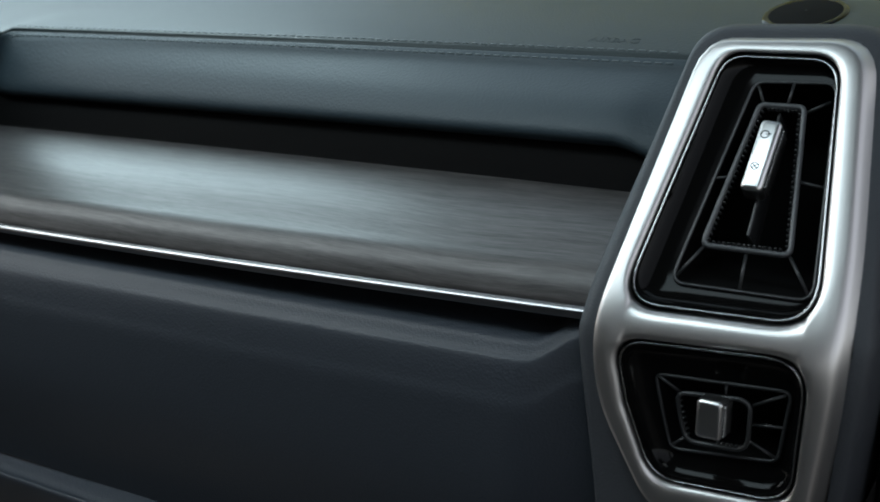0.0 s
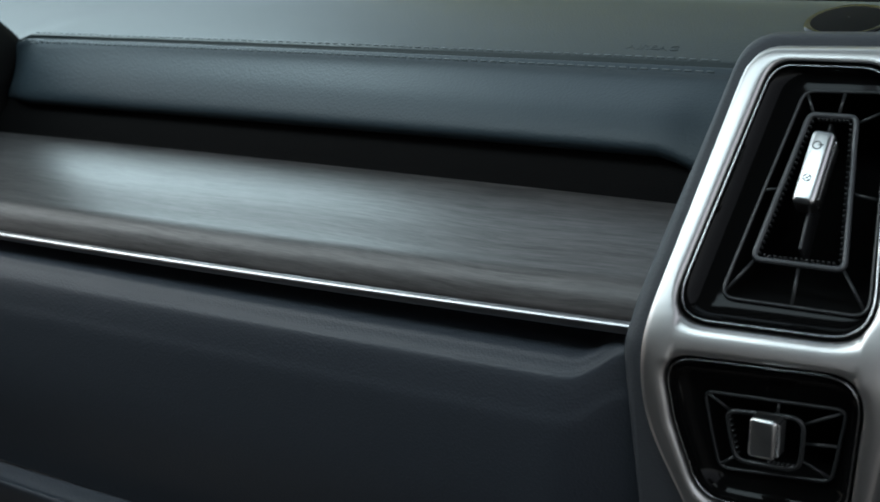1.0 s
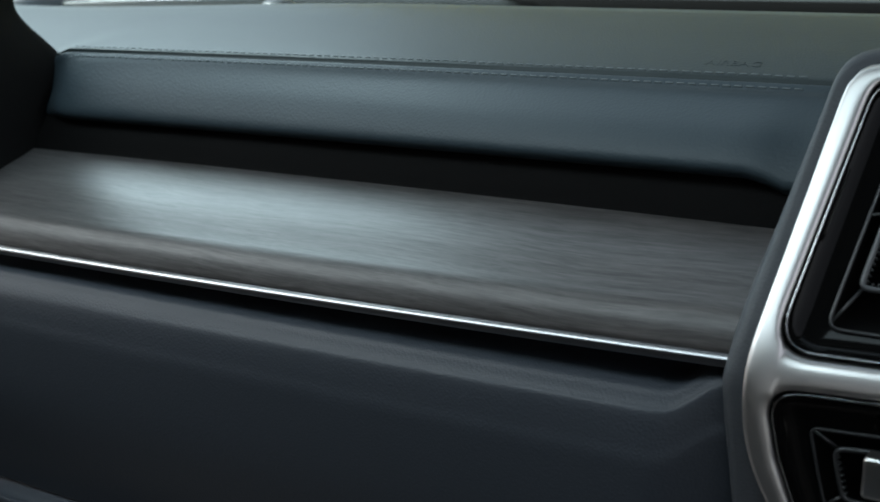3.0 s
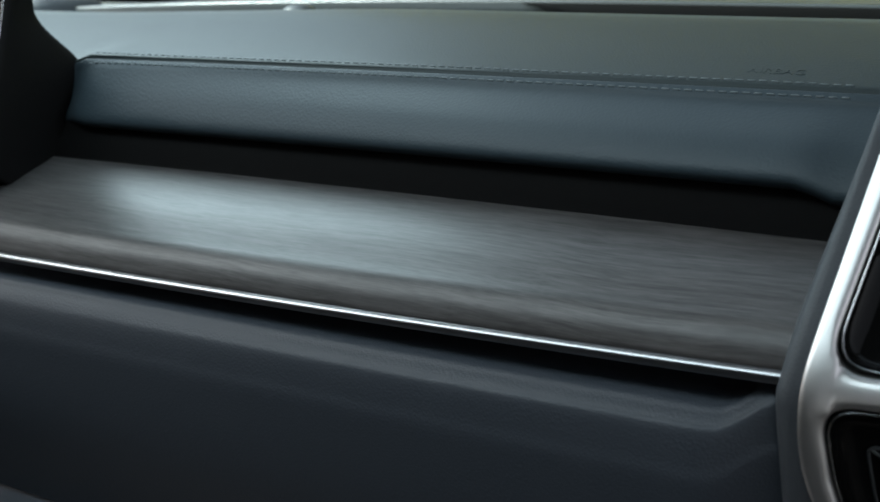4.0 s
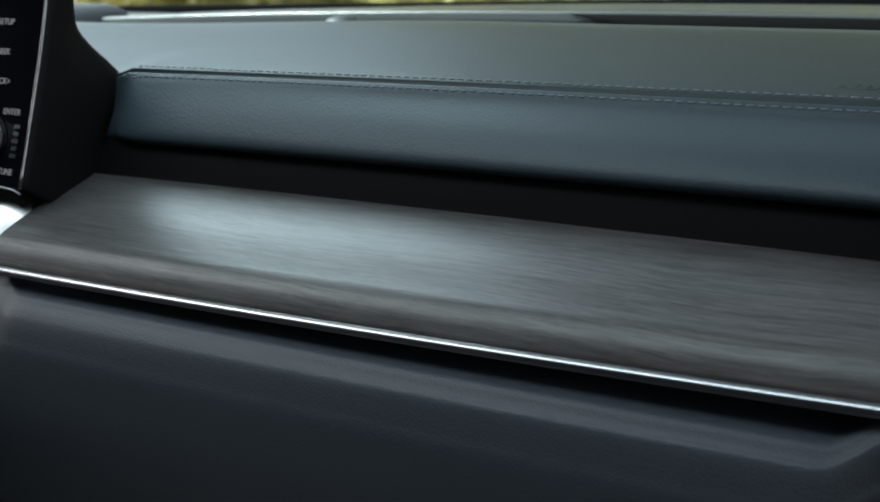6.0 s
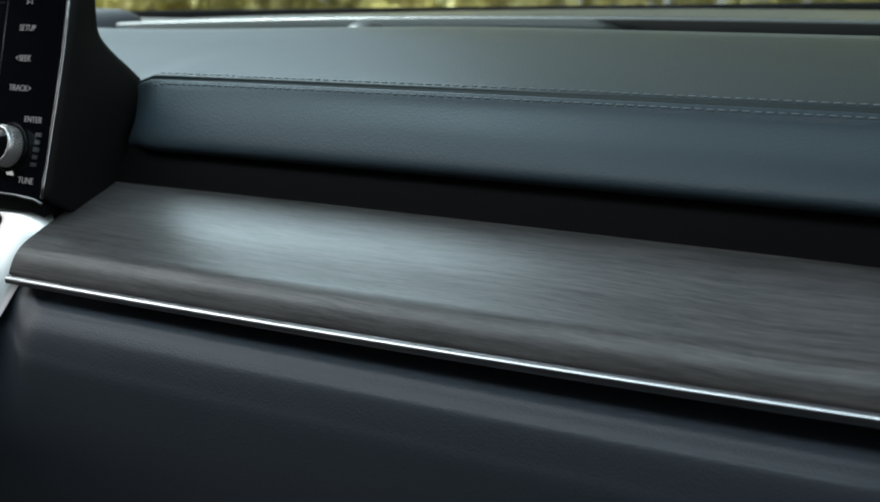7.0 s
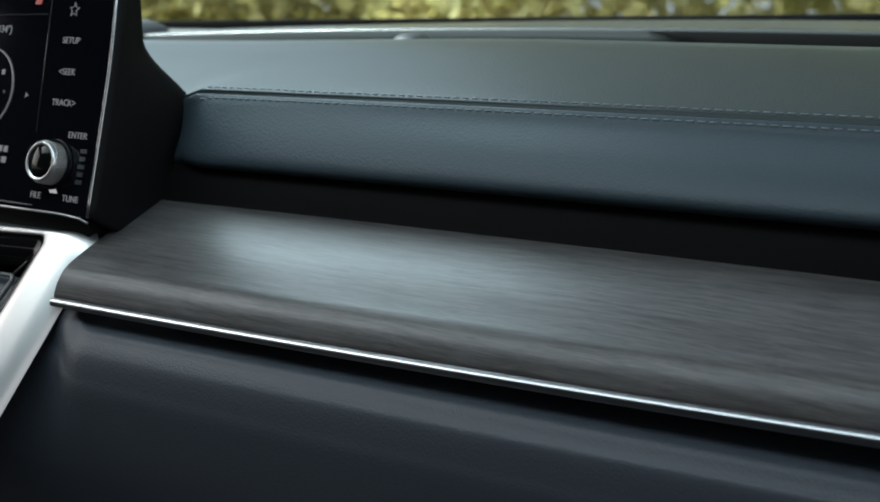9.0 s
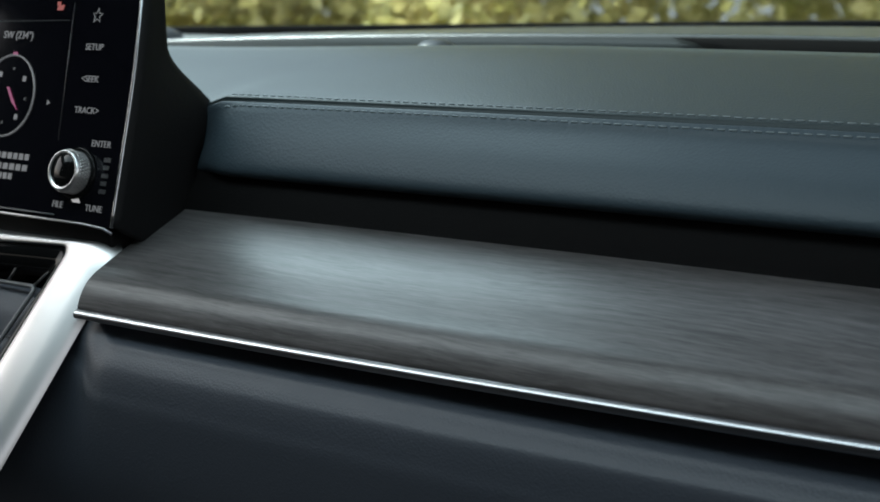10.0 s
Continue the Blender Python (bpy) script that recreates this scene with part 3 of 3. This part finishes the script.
star = [(-0.7331 + r * math.sin(a), 1.2106 + r * math.cos(a)) for a, r in [(k * math.pi / 5, 0.0042 if k % 2 == 0 else 0.0018) for k in range(10)]]
part("star_icon", tube("star_icon", [on_screen(x, z, -0.0006) for x, z in star], 0.0003, LABEL, closed=True, ring=5), screen)
DIM = glowing("display_line", (0.6, 0.65, 0.7), 0.004)
part("divider_line", tube("divider_line", [on_screen(-0.7539, 1.2177, -0.0004), on_screen(-0.7476, 1.1414, -0.0004)], 0.00022, DIM, ring=5), screen)
part("header_line", tube("header_line", [on_screen(-0.90, 1.2050, -0.0004), on_screen(-0.7560, 1.2079, -0.0004)], 0.0002, DIM, ring=5), screen)
part("lower_line", tube("lower_line", [on_screen(-0.95, 1.1003, -0.0010), on_screen(-0.7461, 1.1014, -0.0010), on_screen(-0.7400, 1.1014, -0.0008)], 0.0005, GRILLE, ring=5), screen)
part("foot_trim", tube("foot_trim", [on_screen(-0.95, 1.0978, -0.0012), on_screen(-0.7156, 1.0988, -0.0012), on_screen(-0.6990, 1.0978, -0.0010), on_screen(-0.6935, 1.0955, 0.0005)], 0.0008, CHROME, ring=6), screen, "thin metal foot trim")
ring_pts = [(-0.7978 + 0.0230 * math.cos(k * math.tau / 48), 1.1641 + 0.0232 * math.sin(k * math.tau / 48)) for k in range(48)]
part("compass_ring", tube("compass_ring", [on_screen(x, z, -0.0006) for x, z in ring_pts], 0.0006, glowing("compass_white", (0.8, 0.85, 0.9), 0.05), closed=True, ring=5), screen, "white compass ring")
for k in range(8):
    a = k * math.pi / 4 + 0.7
    bar("compass_mark", -0.7975 + 0.0155 * math.cos(a), 1.1641 + 0.0155 * math.sin(a), 0.0028 if k % 2 == 0 else 0.0016, 0.0030 if k % 2 == 0 else 0.0016, LABEL if k % 2 == 0 else DIM)
part("compass_needle", flat_mesh("compass_needle", [(-0.7995, 1.1690), (-0.7975, 1.1690), (-0.7870, 1.1560), (-0.7935, 1.1610)], PINK, -0.0009), screen, "pink compass needle")
bar("heading_mark", -0.7975, 1.1880, 0.004, 0.0022, PINK)
part("next_icon", flat_mesh("next_icon", [(-0.7625, 1.1632), (-0.7600, 1.1617), (-0.7625, 1.1602)], LABEL), screen)
bar("red_icon", -0.7655, 1.2150, 0.0052, 0.0030, RED, 0.001)
bar("red_icon", -0.7670, 1.2172, 0.0030, 0.0022, RED)
for i, (w, z) in enumerate(((0.0300, 1.1304), (0.0340, 1.1243), (0.0180, 1.1189))):
    n = 6 if i < 2 else 4
    for k in range(n):
        bar("position_bar", -0.7690 - (0.0 if i < 2 else 0.012) - w * (k + 0.5) / n, z, w / n * 0.72, 0.0034)
for k in range(5):
    bar("media_bar", -0.7055, 1.1335 - 0.0042 * k, 0.0052 - 0.0008 * (k % 2), 0.0022, DIM)
part("dial_ring", grid("dial_ring", [[on_screen(-0.7282, 1.1248) + pose(0, 0, 0, -18.3, 0, 0).to_3x3() @ Vector((r * math.cos(k * math.tau / 40), -h, r * math.sin(k * math.tau / 40))) for k in range(40)] for r, h in ((0.0150, 0.0), (0.0148, 0.0010), (0.0138, 0.0014), (0.0118, 0.0010))], GLOSS, closed=True), screen, "gloss black dial collar")
part("dial_face", grid("dial_face", [[on_screen(-0.7282, 1.1248) + pose(0, 0, 0, -18.3, 0, 0).to_3x3() @ Vector((r * math.cos(k * math.tau / 40), -h, r * math.sin(k * math.tau / 40))) for k in range(40)] for r, h in ((0.0096, 0.0099), (0.0092, 0.0104), (0.0001, 0.0105))], GLOSS, closed=True), dial, "gloss black dial face")
nub = block("knurl", (0.0011, 0.0017, 0.0009), LEVER, 0.0002, segments=1)
turn_m = Matrix.Translation(on_screen(-0.7282, 1.1248)) @ pose(0, 0, 0, -18.3, 0, 0)
for r in range(4):
    for k in range(40):
        kn = part("knurl", nub, dial)
        kn.matrix_local = turn_m @ pose(0, 0, 0, 0, (k + 0.5 * (r % 2)) * 9, 0) @ pose(0, -0.0018 - 0.0019 * r, 0.0119)
bar("dial_mark", -0.7240, 1.1105, 0.0060, 0.0024, glowing("mark_white", (1, 1, 1), 0.16), -0.002)

# ---- centre air vent beside the screen ----
centre = thing("air_vent", "satin silver centre air vent below the screen", "air vent", "dashboard air vents")


def on_centre(p, off=0.0):
    return Vector((p[0], 0.42 + 0.8 * (p[1] - 1.0575) + off, p[1]))


def centre_ring(name, outlines, mat):
    return grid(name, [[on_centre(p, off) for p in pts] for pts, off in outlines], mat, closed=True)


C_BASE = rounded([(-0.865, 1.0838), (-0.6950, 1.0880), (-0.7135, 0.955), (-0.845, 0.955)], (0.006, 0.012, 0.01, 0.01))
C_OUT = rounded([(-0.850, 1.0826), (-0.7235, 1.0868), (-0.7305, 0.965), (-0.840, 0.965)], (0.006, 0.008, 0.01, 0.01))
C_OPEN = rounded([(-0.845, 1.0775), (-0.7300, 1.0838), (-0.7490, 0.985), (-0.830, 0.985)], (0.004, 0.005, 0.01, 0.01))
C_RING = rounded([(-0.80, 1.0590), (-0.7485, 1.0600), (-0.7640, 1.005), (-0.80, 1.005)], (0.003, 0.003, 0.004, 0.004))
part("bezel", centre_ring("bezel", [(C_BASE, 0.011), (mixed(C_BASE, C_OUT, 0.12), 0.0045), (mixed(C_BASE, C_OUT, 0.55), 0.0012), (C_OUT, 0.0), (mixed(C_OUT, C_OPEN, 0.5), 0.0), (mixed(C_OUT, C_OPEN, 0.9), 0.001), (C_OPEN, 0.004)], SILVER), centre, "satin silver surround")
part("gloss_liner", centre_ring("gloss_liner", [(C_OPEN, 0.004), (shrunk(C_OPEN, 0.97), 0.003), (mixed(C_OPEN, C_RING, 0.8), 0.012), (C_RING, 0.05), (shrunk(C_RING, 0.02), 0.05)], GLOSS), centre)
part("inner_ring", tube("inner_ring", [on_centre(p, 0.010) for p in C_RING], 0.0013, GRILLE, closed=True), centre)
for a, b in (((-0.7520, 1.0600), (-0.7400, 1.0740)), ((-0.7750, 1.0590), (-0.7700, 1.0760)), ((-0.7560, 1.0350), (-0.7440, 1.0350))):
    part("spoke", tube("spoke", [on_centre(a, 0.011), on_centre(b, 0.011)], 0.0007, VANE), centre)

# ---- windscreen base, glass, cabin shell ----
def ledge(X):
    """Height of the ledge under the windscreen, falling away towards the driver."""
    d = min(0.33, max(-0.35, X + 0.7))
    return 1.1893 + 0.023 * d - 0.04 * d * d


cowl = tagged(new("trim_cowl", grid("cowl", [[(X, y, ledge(X) + dz + (0.004 * (X + 0.5) if y > 0.95 else 0.0)) for y, dz in ((0.745, -0.034), (0.785, -0.032), (0.7955, -0.028), (0.7975, -0.010), (0.7985, -0.0022), (0.8005, -0.0006), (0.804, 0.0), (0.85, -0.0002), (0.90, -0.0002), (0.985, -0.0006), (0.99, -0.035))] for X in span(-1.6, 0.12, 60)], LEDGE, flip=True)), "grey ledge at the windscreen base", "trim", kind="structure")
# black strip on the ledge's face, tapering out towards the driver
ledge_strip = tagged(new("trim_ledge_strip"), "black tapering strip along the face of the windscreen ledge", "trim", kind="structure")
part("black_strip", grid("black_strip", [[(X, y, ledge(X) - 0.0024 - u * 0.024 * smooth(-0.51, -0.44, X)) for y, u in ((0.7972, 0.0), (0.7945, 0.03), (0.7935, 0.5), (0.7930, 1.0))] for X in span(-0.51, 0.10, 40)], MATTBLACK), ledge_strip)
tagged(new("trim_seal", block("seal", (1.8, 0.02, 0.018), RUBBER, 0.002, pose(-0.72, 1.03, 1.1808, 0, -1.2, 0))), "black windscreen edge seal", "trim", kind="structure")


tagged(new("instrument_hood", block("instrument_hood", (0.30, 0.10, 0.06), PODGREY, 0.024, pose(-1.160, 0.80, 1.1600))), "dark hood over the instruments beyond the screen", "dash trim")


def slab(name, size, at, mat, label, category, rot=(0, 0, 0)):
    return tagged(new(name, block(name, size, mat, 0.004, pose(*at, *rot), 2)), label, category, kind="structure")


HEAD_Y, HEAD_Z = 0.60, 1.60
SUN_F, SUN_B, SUN_L, SUN_R = 0.275, 0.0, -1.38, -0.12
ceiling_me = bpy.data.meshes.new("ceiling")
bm = bmesh.new()
for x0, x1, y0, y1 in ((-1.63, 0.19, SUN_F, HEAD_Y), (-1.63, 0.19, -2.03, SUN_B), (-1.63, SUN_L, SUN_B, SUN_F), (SUN_R, 0.19, SUN_B, SUN_F)):
    bmesh.ops.create_cube(bm, size=1, matrix=pose((x0 + x1) / 2, (y0 + y1) / 2, HEAD_Z + 0.02) @ Matrix.Diagonal((x1 - x0, y1 - y0, 0.04, 1)))
bm.to_mesh(ceiling_me)
bm.free()
ceiling_me.materials.append(HEADLINER)
tagged(new("ceiling", ceiling_me), "dark grey cloth headliner with a sunroof opening", "ceiling", kind="structure")
slab("wall_rear", (1.8, 0.05, 1.4), (-0.72, -2.0, 0.95), TRIM, "dark trim closing the cabin behind", "wall")
slab("floor", (1.8, 3.2, 0.05), (-0.72, -0.45, 0.42), TRIM, "dark cabin carpet", "floor")
slab("wall_front", (1.8, 0.05, 0.8), (-0.72, 1.0, 0.76), TRIM, "dark bulkhead below the dashboard", "wall")
for x, n in ((0.16, "wall_door_1"), (-1.60, "wall_door_2")):
    slab(n, (0.06, 3.1, 0.64), (x, -0.45, 0.74), TRIM, "dark grained door trim below the window", "door")
    slab("roof_rail", (0.06, 2.4, 0.06), (x, HEAD_Y - 1.2, HEAD_Z - 0.01), HEADLINER, "dark roof rail over the side windows", "trim")

slab("pillar_right", (0.06, 0.12, 0.48), (0.16, -0.55, 1.38), TRIM, "dark pillar between the side windows", "pillar")
# unseen panel added so the display reflects dark, not a bright side window
slab("blocker_left", (0.06, 1.95, 0.48), (-1.60, -1.02, 1.38), TRIM, "unseen dark panel added to block light from the rear left", "pillar")

GREENGLASS = bpy.data.materials.new("tinted_glass")
GREENGLASS.use_nodes = True
gn, gl = GREENGLASS.node_tree.nodes, GREENGLASS.node_tree.links.new
gn.remove(gn["Principled BSDF"])
clear, shine, blend = gn.new("ShaderNodeBsdfTransparent"), gn.new("ShaderNodeBsdfGlossy"), gn.new("ShaderNodeMixShader")
clear.inputs["Color"].default_value = (0.78, 0.95, 1.0, 1)
shine.inputs["Roughness"].default_value = 0.02
blend.inputs["Fac"].default_value = 0.04
gl(clear.outputs[0], blend.inputs[1])
gl(shine.outputs[0], blend.inputs[2])
gl(blend.outputs[0], gn["Material Output"].inputs["Surface"])
screen_rake = math.atan2(HEAD_Z - 1.19, 1.03 - HEAD_Y)
pane_len = math.hypot(HEAD_Z - 1.19, 1.03 - HEAD_Y)
window = tagged(new("window_1"), "raked green-tinted windscreen", "windscreen", kind="structure")
part("pane", mesh_of("pane", [(-1.63, 1.045, 1.165), (0.19, 1.045, 1.165), (0.19, HEAD_Y, HEAD_Z), (-1.63, HEAD_Y, HEAD_Z)], [(0, 1, 2, 3)], GREENGLASS, False), window)
for x, n in ((0.16, "pillar_front_right"), (-1.60, "pillar_front_left")):
    slab(n, (0.07, pane_len + 0.04, 0.05), (x, (1.03 + HEAD_Y) / 2, (1.19 + HEAD_Z) / 2 - 0.03), TRIM, "dark raked windscreen pillar", "pillar", (-math.degrees(screen_rake), 0, 0))

# ---- outside ----
ground = tagged(new("ground", mesh_of("ground", [(-300, -300, 0), (300, -300, 0), (300, 300, 0), (-300, 300, 0)], [(0, 1, 2, 3)], grained(material("road", (0.05, 0.05, 0.05), 0.9), (0.045, 0.045, 0.045), (0.06, 0.06, 0.058), 60, 0.3))), "grey asphalt ground outside the car", "ground", kind="structure")
LEAF = grained(material("leaf_green", (0.10, 0.14, 0.03), 0.6), (0.30, 0.29, 0.06), (0.75, 0.64, 0.30), 30, 0.0, spread=2.2)
ln, ll = LEAF.node_tree.nodes, LEAF.node_tree.links.new
lit, mixer = ln.new("ShaderNodeBsdfTranslucent"), ln.new("ShaderNodeMixShader")
ll(ln["Color Ramp"].outputs["Color"], lit.inputs["Color"])
ll(ln["Principled BSDF"].outputs[0], mixer.inputs[1])
ll(lit.outputs[0], mixer.inputs[2])
mixer.inputs["Fac"].default_value = 0.5
ll(mixer.outputs[0], ln["Material Output"].inputs["Surface"])
rng = np.random.default_rng(3)
N = 120000
cx = rng.uniform(-12, 9, N)
cy = 7.0 + rng.normal(0, 0.4, N) + 0.3 * np.sin(cx * 2.1)
rise = np.clip((cx + 6.5) / 5.0, 0, 1)
cz = rng.uniform(0.0, 1.0, N) ** 1.5 * (2.0 + 6.5 * rise + 0.4 * np.sin(cx * 1.3) + 0.25 * np.sin(cx * 4.7))
verts, faces = [], []
for i in range(N):
    a, b, s = rng.uniform(0, math.tau), rng.uniform(-0.7, 0.7), rng.uniform(0.035, 0.085)
    u = np.array([math.cos(a), math.sin(a), b]) * s
    v = np.array([-math.sin(a) * 0.4, math.cos(a) * 0.4, 0.8]) * s
    c = np.array([cx[i], cy[i], cz[i]])
    k = len(verts)
    verts += [c - u, c - v * 0.6, c + u, c + v]
    faces.append((k, k + 1, k + 2, k + 3))
tagged(new("hedge", mesh_of("hedge", verts, faces, LEAF, False)), "sunlit yellow-green hedge outside the windscreen", "hedge", kind="stuff")
